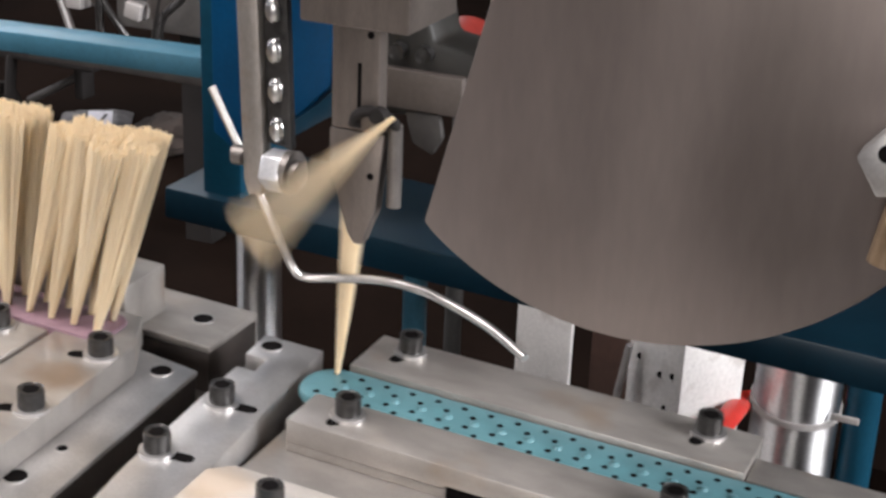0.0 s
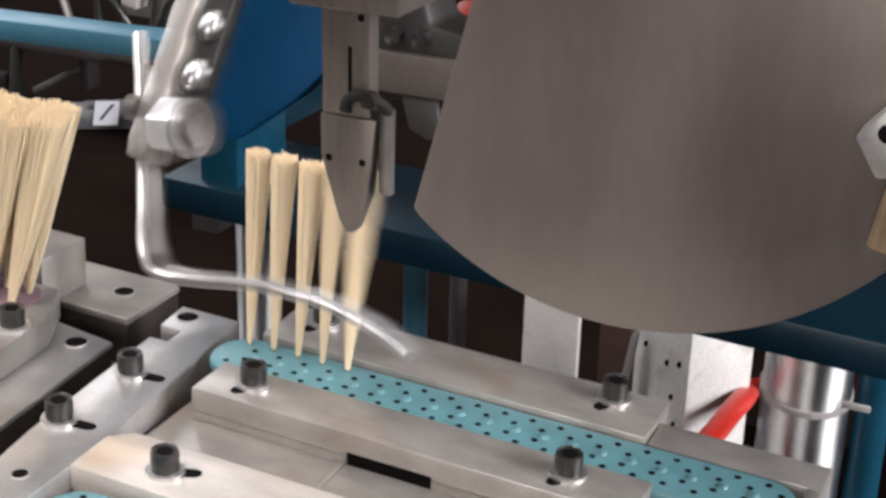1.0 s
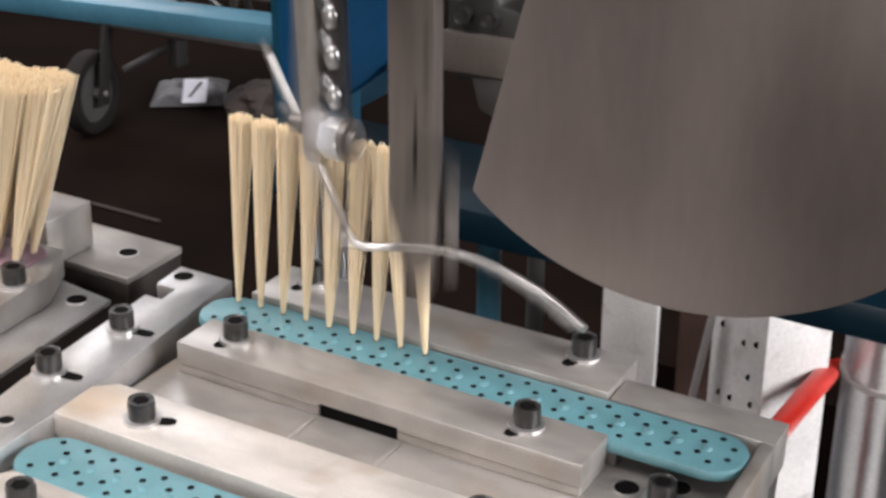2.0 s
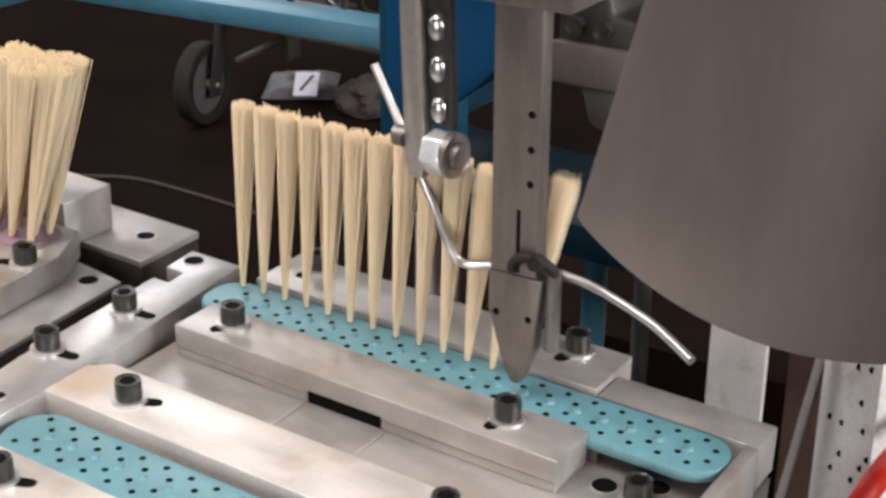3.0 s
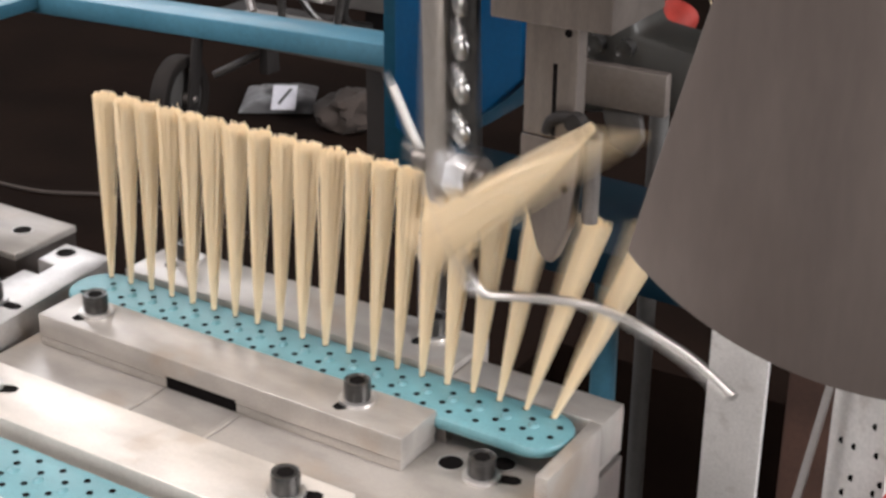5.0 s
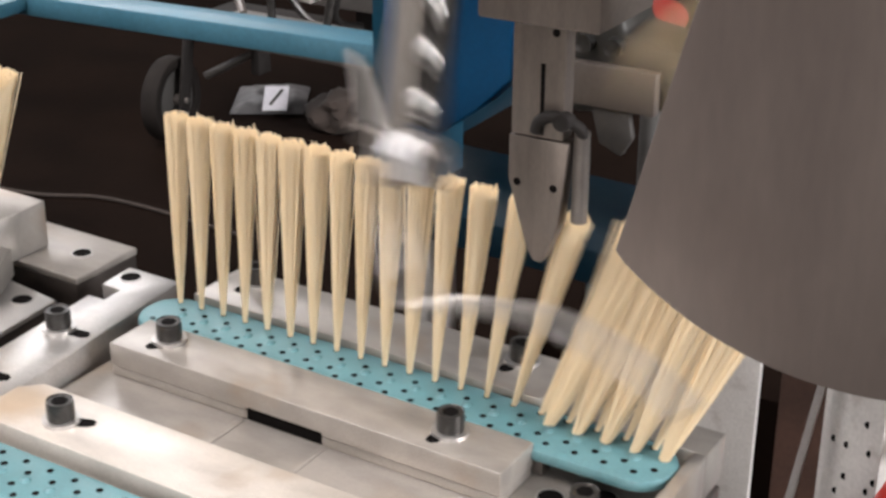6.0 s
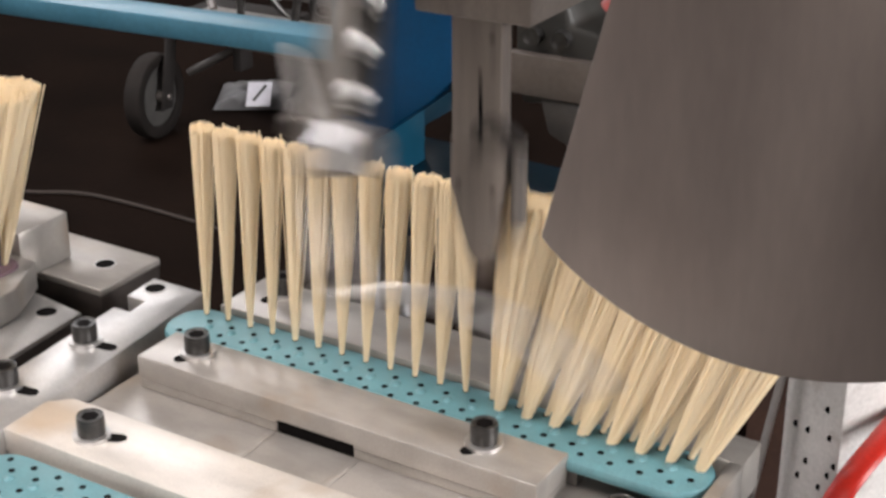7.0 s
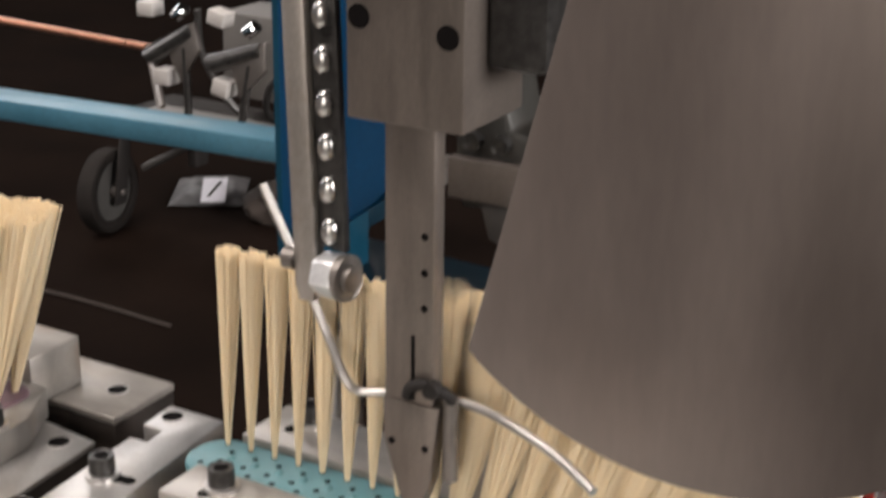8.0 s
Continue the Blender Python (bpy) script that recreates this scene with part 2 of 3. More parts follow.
def tube(points, r, seg=10, bm=None, flat=1.0):
    b = bmesh.new()
    rings, up = [], Vector((0.31, 0.2, 0.93)).normalized()
    for i, p in enumerate(points):
        d = (points[min(i + 1, len(points) - 1)] - points[max(i - 1, 0)]).normalized()
        u = up - d * up.dot(d)
        u.normalize()
        up = u
        w = d.cross(u)
        rings.append([b.verts.new(p + (u * math.cos(2 * math.pi * k / seg) * flat + w * math.sin(2 * math.pi * k / seg)) * r) for k in range(seg)])
    for a, c in zip(rings, rings[1:]):
        for k in range(seg):
            b.faces.new((a[k], a[(k + 1) % seg], c[(k + 1) % seg], c[k]))
    b.faces.new(list(reversed(rings[0])))
    b.faces.new(rings[-1])
    bmesh.ops.recalc_face_normals(b, faces=b.faces)
    return add(bm, b)


def ring(r0, r1, z0, z1, seg=28, bm=None):
    b = bmesh.new()
    rows = [[b.verts.new((r * math.cos(2 * math.pi * k / seg), r * math.sin(2 * math.pi * k / seg), z)) for k in range(seg)] for r, z in ((r0, z0), (r1, z0), (r1, z1), (r0, z1))]
    for i in range(4):
        a, c = rows[i], rows[(i + 1) % 4]
        for k in range(seg):
            b.faces.new((a[k], a[(k + 1) % seg], c[(k + 1) % seg], c[k]))
    bmesh.ops.recalc_face_normals(b, faces=b.faces)
    return add(bm, b)


# ---- how the table travels ----
def table_at(t):
    """Table place at t seconds: a smooth curve through the rows."""
    r = TABLE_ROWS
    i = max(k for k in range(len(r) - 1) if r[k][0] <= t + 1e-9)
    a, b = r[i], r[i + 1]
    h = b[0] - a[0]
    s = (t - a[0]) / h
    out = []
    for c in range(1, 5):
        d = (b[c] - a[c]) / h
        m0 = (b[c] - r[i - 1][c]) / (b[0] - r[i - 1][0]) if i else d
        m1 = (r[i + 2][c] - a[c]) / (r[i + 2][0] - a[0]) if i + 2 < len(r) else d
        out.append((2 * s ** 3 - 3 * s * s + 1) * a[c] + (s ** 3 - 2 * s * s + s) * h * m0 + (3 * s * s - 2 * s ** 3) * b[c] + (s ** 3 - s * s) * h * m1)
    return out


def table_pose(t):
    x, y, z, tilt = table_at(t)
    return pose(x, y, z, 0, tilt, 0)


# the machine's strokes, counted from the first full back swing of the presser arm
STROKE = 0.2645
STROKE_TIMES = (-0.329, 0.0, 3.9, 4.0, 4.2, 4.7, 5.8, 6.5, 8.2)
STROKE_COUNTS = (-2.0, -0.756, 13.99, 14.44, 15.12, 17.013, 21.37, 24.0, 30.40)


def stroke_count(t):
    return float(np.interp(t, STROKE_TIMES, STROKE_COUNTS))


def stroke_time(k):
    """The moment at which stroke k sets its tuft."""
    return float(np.interp(k + 0.6, STROKE_COUNTS, STROKE_TIMES))


RIDERS = []
TIMES = [k / 10 for k in range(81)]


def ride(ob, local=None):
    """Mark a thing as carried by the table."""
    m = local if local is not None else Matrix.Identity(4)
    RIDERS.append((ob, m))
    ob.matrix_basis = table_pose(0) @ m
    return ob


# ---- hall ----
FZ = -0.56
PZ = -0.372
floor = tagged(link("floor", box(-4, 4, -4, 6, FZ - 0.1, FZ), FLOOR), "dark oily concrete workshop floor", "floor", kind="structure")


def wall_with_holes(name, axis, at, lo, hi, z1, holes):
    """A wall along an axis with openings (a0, a1, z0, z1), in order along it."""
    bm = bmesh.new()
    pieces, u = [], lo
    for a0, a1, h0, h1 in holes:
        pieces += [(u, a0, FZ, z1), (a0, a1, FZ, h0), (a0, a1, h1, z1)]
        u = a1
    for u0, u1, w0, w1 in pieces + [(u, hi, FZ, z1)]:
        if axis == "x":
            box(u0, u1, at - 0.1, at + 0.1, w0, w1, bm=bm)
        else:
            box(at - 0.1, at + 0.1, u0, u1, w0, w1, bm=bm)
    return tagged(link(name, bm, WALL), "dull grey-brown plastered workshop wall", "wall", kind="structure")


wall_with_holes("wall_south", "x", -4.1, -4.2, 4.2, 3.3, [(-0.6, 1.8, -0.2, 2.0)])
wall_with_holes("wall_west", "y", -4.1, -4, 6, 3.3, [(-1.5, 1.1, 0.7, 2.3), (2.1, 4.5, 1.2, 2.8)])
wall_with_holes("wall_east", "y", 4.1, -4, 6, 3.3, [(-0.9, 1.5, 0.5, 2.1)])
wall_with_holes("wall_north", "x", 6.1, -4.2, 4.2, 3.3, [])
bm = bmesh.new()
for x0, x1, y0, y1 in ((-4.2, -1.9, -4.2, 6.2), (0.1, 4.2, -4.2, 6.2), (-1.9, 0.1, -4.2, -2.45), (-1.9, 0.1, 0.55, 6.2)):
    box(x0, x1, y0, y1, 3.3, 3.4, bm=bm)
tagged(link("ceiling", bm, WALL), "grey sheet roof with an open skylight", "ceiling", kind="structure")

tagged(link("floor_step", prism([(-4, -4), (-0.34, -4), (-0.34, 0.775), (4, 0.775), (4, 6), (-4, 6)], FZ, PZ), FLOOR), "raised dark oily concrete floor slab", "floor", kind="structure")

# ---- machine frame, fixed ----
frame_tilt = pose(0, 0, 0, 0, 1.8, 0)
machine = thing("machine_frame", "blue painted steel frame of a brush tufting machine", "machine frame")
part("crossbeam", box(-0.246, 0.72, 0.252, 0.37, -0.026, -0.002, 0.002), BLUE_DULL, machine, "dull dark blue painted crossbeam").matrix_basis = frame_tilt
part("column", box(-0.219, -0.187, 0.262, 0.33, -0.004, 0.62, 0.002), BLUE, machine)
part("side_rail", box(-0.60, -0.218, 0.2885, 0.320, -0.0105, 0.0055, 0.0012), SKY_BLUE, machine, "pale blue painted flat rail").matrix_basis = pose(0, 0, 0.097, 0, -1.6, 0)
part("end_rail", box(-0.60, -0.56, -0.6, 0.288, 0.075, 0.086, 0.0012), SKY_BLUE, machine, "pale blue painted flat rail")
part("head_bracket", prism([(-0.17, 0.62), (-0.17, 0.075), (-0.15, 0.063), (-0.104, 0.098), (-0.082, 0.12), (-0.082, 0.62)], 0.2, 0.225, "y", 0.002), BLUE_DEEP, machine, "deep blue bracket with a cut corner")
# added out of view to keep skylight off the jig's right side
part("shade_block", box(-0.23, 0.50, -0.05, 0.40, 0.621, 0.95, 0.006), BLUE, machine, "unseen blue block added above the head to shade the jig")
part("guide_rod", rod((-0.203, 0.313, FZ), (-0.203, 0.313, -0.02), 0.0172, seg=36), GROUND_ROD, machine, "bright chrome guide rod")
part("pipe_leg", rod((-0.064, 0.30, FZ), (-0.064, 0.30, -0.03), 0.009, seg=20), SKY_BLUE, machine)
part("cylinder", rod((0.172, 0.6, FZ), (0.172, 0.6, -0.03), 0.038, seg=48), GROUND_ROD, machine, "large polished chrome cylinder")
part("support_pipe", rod((0.2265, 0.625, FZ), (0.2265, 0.625, -0.03), 0.0155, seg=24), BLUE, machine)

bm = box(-0.131, -0.072, 0.70, 0.708, FZ, -0.1, 0.001)
white_post = tagged(link("support_post", bm, WHITE, True), "chipped off-white steel support post on the floor", "post")
post2 = thing("perforated_leg", "white painted perforated steel leg beside a red hose", "machine leg")
part("body", prism([(0.0445, 0.5), (0.0988, 0.47), (0.1375, 0.525), (0.085, 0.57)], FZ, -0.08, "z", 0.001), WHITE, post2)
for x, z in ((0.056, -0.165), (0.078, -0.172), (0.09, -0.168), (0.085, -0.200), (0.057, -0.228), (0.069, -0.227), (0.0895, -0.223), (0.070, -0.255), (0.096, -0.245), (0.091, -0.256), (0.084, -0.271), (0.0635, -0.272), (0.078, -0.30), (0.064, -0.33), (0.088, -0.33)):
    y = 0.5 - 0.03 * (x - 0.0445) / 0.0543
    part("punched_hole", rod((x, y - 0.0004, z), (x, y + 0.004, z), 0.0029, seg=12), HOLE, post2, "small dark punched hole")
part("edge_strip", prism([(-0.0145, FZ), (-0.0065, FZ), (0.0500, -0.155), (0.0445, -0.155)], 0.486, 0.493, "y", 0.0008), NYLON, post2, "bright slanted edge strip")

tagged(link("rusty_panel", box(-0.066, 0.06, 0.752, 0.760, FZ, -0.12, 0.001), RUST), "rusty brown sheet panel standing behind the posts", "panel")

# ---- the grey guard plate of the fibre feed ----
guard = thing("guard_plate", "dull grey sheet steel feed plate with a rounded lower edge", "machine plate")
cx, cz, R = 0.1935, 0.2555, 0.1385
arc = [(cx + R * math.cos(a), cz + R * math.sin(a)) for a in np.linspace(radians(-131.5), radians(20), 60)]
part("plate", prism([(0.1025, 0.152)] + arc[1:] + [(0.33, 0.70), (0.245, 0.70)], -0.059, -0.055, "y", 0.0008), PLATE, guard)

# ---- tool head ----
head = thing("tool_head", "grey steel tool holder block with two bolt holes", "machine head")
part("block", box(-0.004, 0.0555, 0.021, 0.078, 0.2095, 0.62, 0.0015), TOOL, head)
for x, z in ((0.003, 0.256), (0.0475, 0.2515)):
    part("bolt_hole", rod((x, 0.0205, z), (x, 0.03, z), 0.0055, seg=20), HOLE, head, "dark bolt hole")
part("neck", box(0.0557, 0.085, 0.04, 0.12, 0.235, 0.62, 0.004), BLACK, head, "dark motor mount")

# ---- reciprocating tufting tool; its tip is the origin, when down ----
TX, TY = 0.0165, 0.0605
tool = thing("tufting_tool", "worn grey steel tufting needle holder", "tool")
bm = prism([(-0.0145, 0.062), (-0.0145, 0.04), (-0.004, 0.006), (0.0, 0.0), (0.0045, 0.0), (0.012, 0.02), (0.0165, 0.062)], -0.0185, -0.0085, "y", 0.001)
part("nose", bm, TOOL, tool, "pointed grey steel nose")
part("shaft", box(-0.0135, 0.0135, -0.0185, -0.0085, 0.0625, 0.33, 0.0012), TOOL, tool)
part("side_cylinder", rod((0.0206, -0.0130, 0.024), (0.0206, -0.0130, 0.066), 0.0040, seg=20, bevel=0.001), STEEL_DARK, tool)
part("slit", box(0.0015, 0.0035, -0.0189, -0.0175, 0.064, 0.098), HOLE, tool, "dark narrow slit")
part("clip", tube(smooth_line([(0.0005, -0.0205, 0.0660), (0.0025, -0.0210, 0.0715), (0.0085, -0.0205, 0.0745), (0.0150, -0.0200, 0.0735), (0.0205, -0.0165, 0.0700), (0.0215, -0.0130, 0.0640)], 5), 0.0029, 12), IRON, tool, "dark hooked clip")
part("clip_rivet", rod((0.0150, -0.0237, 0.0735), (0.0150, -0.0184, 0.0735), 0.0042, seg=18, bevel=0.0008), IRON, tool, "dark rivet of the clip")
for x, z in ((-0.0095, 0.039), (0.0095, 0.039), (0.0085, 0.113), (0.0085, 0.131), (0.0085, 0.149)):
    part("pin_hole", rod((x, -0.0189, z), (x, -0.0155, z), 0.0019, seg=14), HOLE, tool, "small dark pin hole")

# ---- swinging presser arm with its bent wire; built where it rests ----
arm = thing("presser_arm", "steel presser lever with a bent wire and a row of screws", "machine arm")
REACH = Matrix.Translation((-0.0211, 0.0386, -0.0267)) @ Matrix.Scale(1.07, 4)   # the lever hangs beside the tool


def on_arm(name, bm, mat, label=""):
    bm.transform(REACH)
    return part(name, bm, mat, arm, label)


L0, L1 = Vector((-0.0243, 0.012, 0.124)), Vector((-0.0335, 0.012, 0.422))
on_arm("lever", prism([(L0.x - 0.0062, L0.z + 0.004), (L0.x - 0.004, L0.z - 0.004), (L0.x + 0.004, L0.z - 0.004), (L0.x + 0.0058, L0.z + 0.006), (L1.x + 0.0058, L1.z), (L1.x - 0.0062, L1.z)], 0.009, 0.018, "y", 0.0012), LEVER)
on_arm("screw_strip", prism([(L0.x + 0.0060, L0.z + 0.024), (L0.x + 0.0195, L0.z + 0.022), (L1.x + 0.0195, L1.z), (L1.x + 0.0060, L1.z)], 0.0130, 0.0180, "y", 0.0008), BLACK, "dark strip")
screw = None
for k in range(12):
    p = REACH @ (L0.lerp(L1, (0.032 + 0.0200 * k) / 0.298) + Vector((0.0128, 0.0002, 0)))
    if screw is None:
        b = bmesh.new()
        bmesh.ops.create_uvsphere(b, u_segments=20, v_segments=12, radius=0.0068)
        b.transform(pose(0, 0, 0, 0, 0, -20) @ Matrix.Diagonal((0.72, 0.6, 1.05, 1)))
        screw = part("screw", b, SCREW_STEEL, arm, "domed steel screw head")
        screw.matrix_basis = Matrix.Translation(p)
    else:
        share("screw", screw, arm, Matrix.Translation(p))
nut = bmesh.new()
bmesh.ops.create_cone(nut, cap_ends=True, segments=6, radius1=0.0112, radius2=0.0112, depth=0.0120)
soften(nut, 0.0010)
nut.transform(pose(-0.0110, 0.0115, 0.1350, 0, 88, -3) @ pose(0, 0, 0, 0, 0, 8))
on_arm("nut", nut, ZINC, "bright hexagon nut")
on_arm("lock_washer", rod((-0.0048, 0.0110, 0.1352), (-0.0016, 0.0108, 0.1353), 0.0112, seg=28, bevel=0.0006), STEEL_DARK, "dark lock washer")
on_arm("bolt_end", rod((-0.0016, 0.0108, 0.1353), (0.0016, 0.0106, 0.1354), 0.0068, seg=20, bevel=0.0008), STEEL_DARK)
on_arm("clamp_bolt", rod((-0.0370, 0.012, 0.139), (-0.0308, 0.012, 0.139), 0.005, seg=16, bevel=0.0008), STEEL_DARK)
on_arm("wire_clamp", box(-0.0335, -0.0185, 0.0182, 0.0235, 0.1215, 0.1365, 0.001), STEEL_DARK, "dark wire clamp behind the lever")
WIRE = [(-0.079, 0.0585, 0.1553), (-0.0672, 0.058, 0.1337), (-0.056, 0.0575, 0.1135), (-0.0401, 0.055, 0.0857), (-0.0235, 0.0475, 0.0656), (-0.0168, 0.05, 0.0592), (-0.0018, 0.054, 0.0602), (0.0277, 0.055, 0.0646), (0.0492, 0.0535, 0.0648), (0.0683, 0.048, 0.0638), (0.0964, 0.0395, 0.0591), (0.1216, 0.028, 0.0524)]
part("wire", tube(smooth_line(WIRE, 5), 0.0024, 12), WIRE_STEEL, arm, "bent bright steel wire")

# ---- things round the machine ----
pivot = thing("pivot_bracket", "bright steel pivot block with a brown roller", "bracket")
part("block", prism([(0.2805, 0.2165), (0.2895, 0.2275), (0.305, 0.2275), (0.305, 0.205), (0.2895, 0.2025)], -0.074, -0.0595, "y", 0.001), ALU, pivot)
part("eye_hole", rod((0.2915, -0.0744, 0.2195), (0.2915, -0.07, 0.2195), 0.0035, seg=18), HOLE, pivot)
part("roller", rod((0.2955, -0.068, 0.176), (0.3005, -0.066, 0.206), 0.0065, seg=24, bevel=0.0008), BRASS, pivot, "worn brown roller")

casting = thing("rear_casting", "dark cast iron housing with a grey bar behind the tool head", "casting")
part("housing", prism([(-0.045, 0.105), (0.012, 0.115), (0.030, 0.136), (0.022, 0.151), (-0.014, 0.156), (-0.022, 0.19), (-0.030, 0.62), (-0.05, 0.62), (-0.05, 0.125)], 0.205, 0.25, "y", 0.004), IRON_GREY, casting)
part("guide_bar", box(-0.050, 0.010, 0.1965, 0.2047, 0.114, 0.139, 0.0015), GUIDE_GREY, casting, "greasy grey guide bar")
part("lug", prism([(-0.030, 0.1135), (-0.006, 0.1135), (-0.003, 0.098), (-0.010, 0.086), (-0.024, 0.092)], 0.1988, 0.2046, "y", 0.002), GREY, casting, "worn grey lug")
for x in (-0.036, -0.018):
    part("cap_bolt", rod((x, 0.1990, 0.149), (x, 0.2047, 0.149), 0.0052, seg=18, bevel=0.0008), BLACK, casting, "black bolt head")

valve = thing("red_valve", "red air valve on a dark post behind the head", "valve")
part("body", rod((-0.130, 0.500, 0.058), (-0.130, 0.545, 0.070), 0.0185, seg=24, bevel=0.005), RED_DULL, valve, "rounded red valve body")
part("post", rod((-0.130, 0.53, FZ), (-0.130, 0.53, 0.052), 0.008, seg=14), RUBBER, valve)

hose = thing("red_hose", "flat bright red hose hanging beside the white leg", "hose")
line = smooth_line([(0.175, 0.690, -0.262), (0.130, 0.660, -0.262), (0.120, 0.600, -0.238), (0.137, 0.520, -0.203), (0.132, 0.46, -0.203), (0.119, 0.410, -0.224), (0.102, 0.40, -0.285), (0.095, 0.40, -0.40), (0.093, 0.40, FZ + 0.006)], 8)
part("hose", tube(line, 0.0098, 14, None, 0.45), RED, hose)
tie = thing("cable_tie", "white nylon cable tie round the chrome cylinder", "cable tie")
bm = ring(0.0384, 0.0402, -0.003, 0.003, 48)
bm.transform(pose(0.172, 0.6, -0.228, 8, 4, 0))
part("band", bm, NYLON, tie)
part("tail", box(0.206, 0.230, 0.5765, 0.5795, -0.227, -0.221, 0.0008), NYLON, tie)

trolley = thing("trolley", "black steel trolley with a dusty rubber wheel on the floor", "trolley")
AXLE = pose(-1.108, 1.07, PZ + 0.063, 0, 90, 8)
bm = ring(0.045, 0.063, -0.014, 0.014, 40)
soften(bm, 0.005)
bm.transform(AXLE)
wheel = part("wheel", bm, TYRE, trolley, "dusty grey rubber wheel")
bm = ring(0.0085, 0.0448, -0.008, 0.008, 32)
bm.transform(AXLE)
part("rim", bm, RUBBER, wheel, "grey cast rim")
bm = ring(0.004, 0.0084, -0.017, 0.017, 20)
bm.transform(AXLE)
part("hub", bm, STEEL_DARK, wheel)
part("fork", prism([(1.058, PZ + 0.045), (1.082, PZ + 0.045), (1.105, PZ + 0.165), (1.082, PZ + 0.165)], -1.088, -1.084, "x", 0.001), IRON, trolley)
part("axle", rod((-1.128, 1.06, PZ + 0.063), (-1.082, 1.076, PZ + 0.063), 0.0045), STEEL_DARK, trolley)
part("strut", rod((-1.09, 1.13, PZ + 0.085), (-1.0, 1.15, PZ + 0.135), 0.006), GREY, trolley)
part("bracket", box(-1.006, -0.99, 1.13, 1.16, PZ + 0.10, PZ + 0.158, 0.003), IRON, trolley)
part("deck", box(-1.12, -0.94, 1.09, 1.24, PZ + 0.158, PZ + 0.172, 0.004), IRON, trolley)

bag = thing("plastic_bag", "crumpled clear plastic bag with a white card on the floor", "bag")
b = bmesh.new()
bmesh.ops.create_grid(b, x_segments=16, y_segments=16, size=0.5)
for v in b.verts:
    e = max(abs(v.co.x), abs(v.co.y)) * 2
    v.co.z = 0.022 * (1 - e ** 3) + 0.012 * noise.noise(v.co * 7) * (1 - e ** 4)
b.transform(pose(-1.090, 1.285, PZ + 0.003, 0, 0, 31) @ Matrix.Diagonal((0.115, 0.135, 0.7, 1)))
part("film", b, FILM, bag, "crumpled clear film")
card = part("card", box(-0.019, 0.019, -0.028, 0.028, 0, 0.0015, 0.0003), CARD, bag, "white card")
card.matrix_basis = pose(-1.052, 1.248, PZ + 0.023, 0, 0, 31) @ pose(0, 0, 0, 24, 0, 0)
mark = part("mark", box(-0.0025, 0.0025, -0.018, 0.022, 0.0015, 0.0019), GREY, bag, "dark stroke on the card")
mark.matrix_basis = card.matrix_basis @ pose(0, 0, 0, 0, 0, -26)

b = bmesh.new()
bmesh.ops.create_icosphere(b, subdivisions=4, radius=1)
for v in b.verts:
    v.co *= 1 + 0.35 * noise.noise(v.co * 1.8) + 0.12 * noise.noise(v.co * 6)
    v.co = Vector((v.co.x * 0.05, v.co.y * 0.06, max(v.co.z * 0.035, -0.02)))
b.transform(Matrix.Translation((-0.93, 1.26, PZ + 0.02)))
tagged(link("rag", b, CLOTH, True), "crumpled brown rag lying on the floor", "rag")

part("copper_pipe", rod((-1.1, 0.6, 0.068), (-0.605, 0.6, 0.0555), 0.0035, seg=12), COPPER, machine, "long bare copper pipe")
part("pipe_holder", rod((-0.612, 0.6, 0.055), (-0.49, 0.47, 0.040), 0.004, seg=10), STEEL_DARK, machine)
panel = thing("grey_cabinet", "pale grey steel cabinet behind the frame", "cabinet")
part("body", box(-0.77, -0.60, 0.92, 1.0, -0.085, 0.02, 0.003), CABINET, panel)
part("leg", box(-0.70, -0.66, 0.955, 0.99, PZ, -0.0852), IRON, panel)
for k, pts in enumerate(([(-0.80, 0.912, 0.02), (-0.795, 0.91, -0.03), (-0.765, 0.905, -0.07), (-0.74, 0.918, -0.105), (-0.705, 0.95, -0.118)], [(-0.655, 0.912, 0.02), (-0.66, 0.908, -0.03), (-0.69, 0.905, -0.062), (-0.70, 0.915, -0.098), (-0.69, 0.952, -0.112)])):
    tagged(link("cable", tube(smooth_line(pts, 8), 0.0045, 8), BLACK, True), "black rubber cable hanging before the grey cabinet", "cable")


def toggle_clamp(x, z, turn):
    ob = thing("toggle_clamp", "black toggle clamp with pale blocks on the frame", "clamp", "toggle clamps")
    part("handle", rod((-0.03, 0, -0.012), (0.016, 0, 0.016), 0.0085, 0.006, 14, None, 0.002), BLACK, ob)
    part("pad", box(-0.036, -0.019, -0.008, 0.008, 0.024, 0.036, 0.001), NYLON, ob, "pale plastic pad")
    part("foot_block", box(-0.022, -0.006, -0.008, 0.008, -0.034, -0.020, 0.001), NYLON, ob, "pale plastic block")
    part("link_plate", prism([(-0.012, 0.0), (0.02, 0.024), (0.024, 0.0), (0.004, -0.03)], -0.003, 0.003, "y", 0.0006), STEEL_DARK, ob)
    part("stem", rod((0.008, 0, -0.06), (0.008, 0, 0.0), 0.0035), BLACK, ob)
    part("knob", rod((0.0, 0, 0.026), (0.008, 0, 0.034), 0.006, seg=14, bevel=0.001), CHROME, ob)
    ob.matrix_basis = pose(x, 0.45, z, 0, turn, 0)


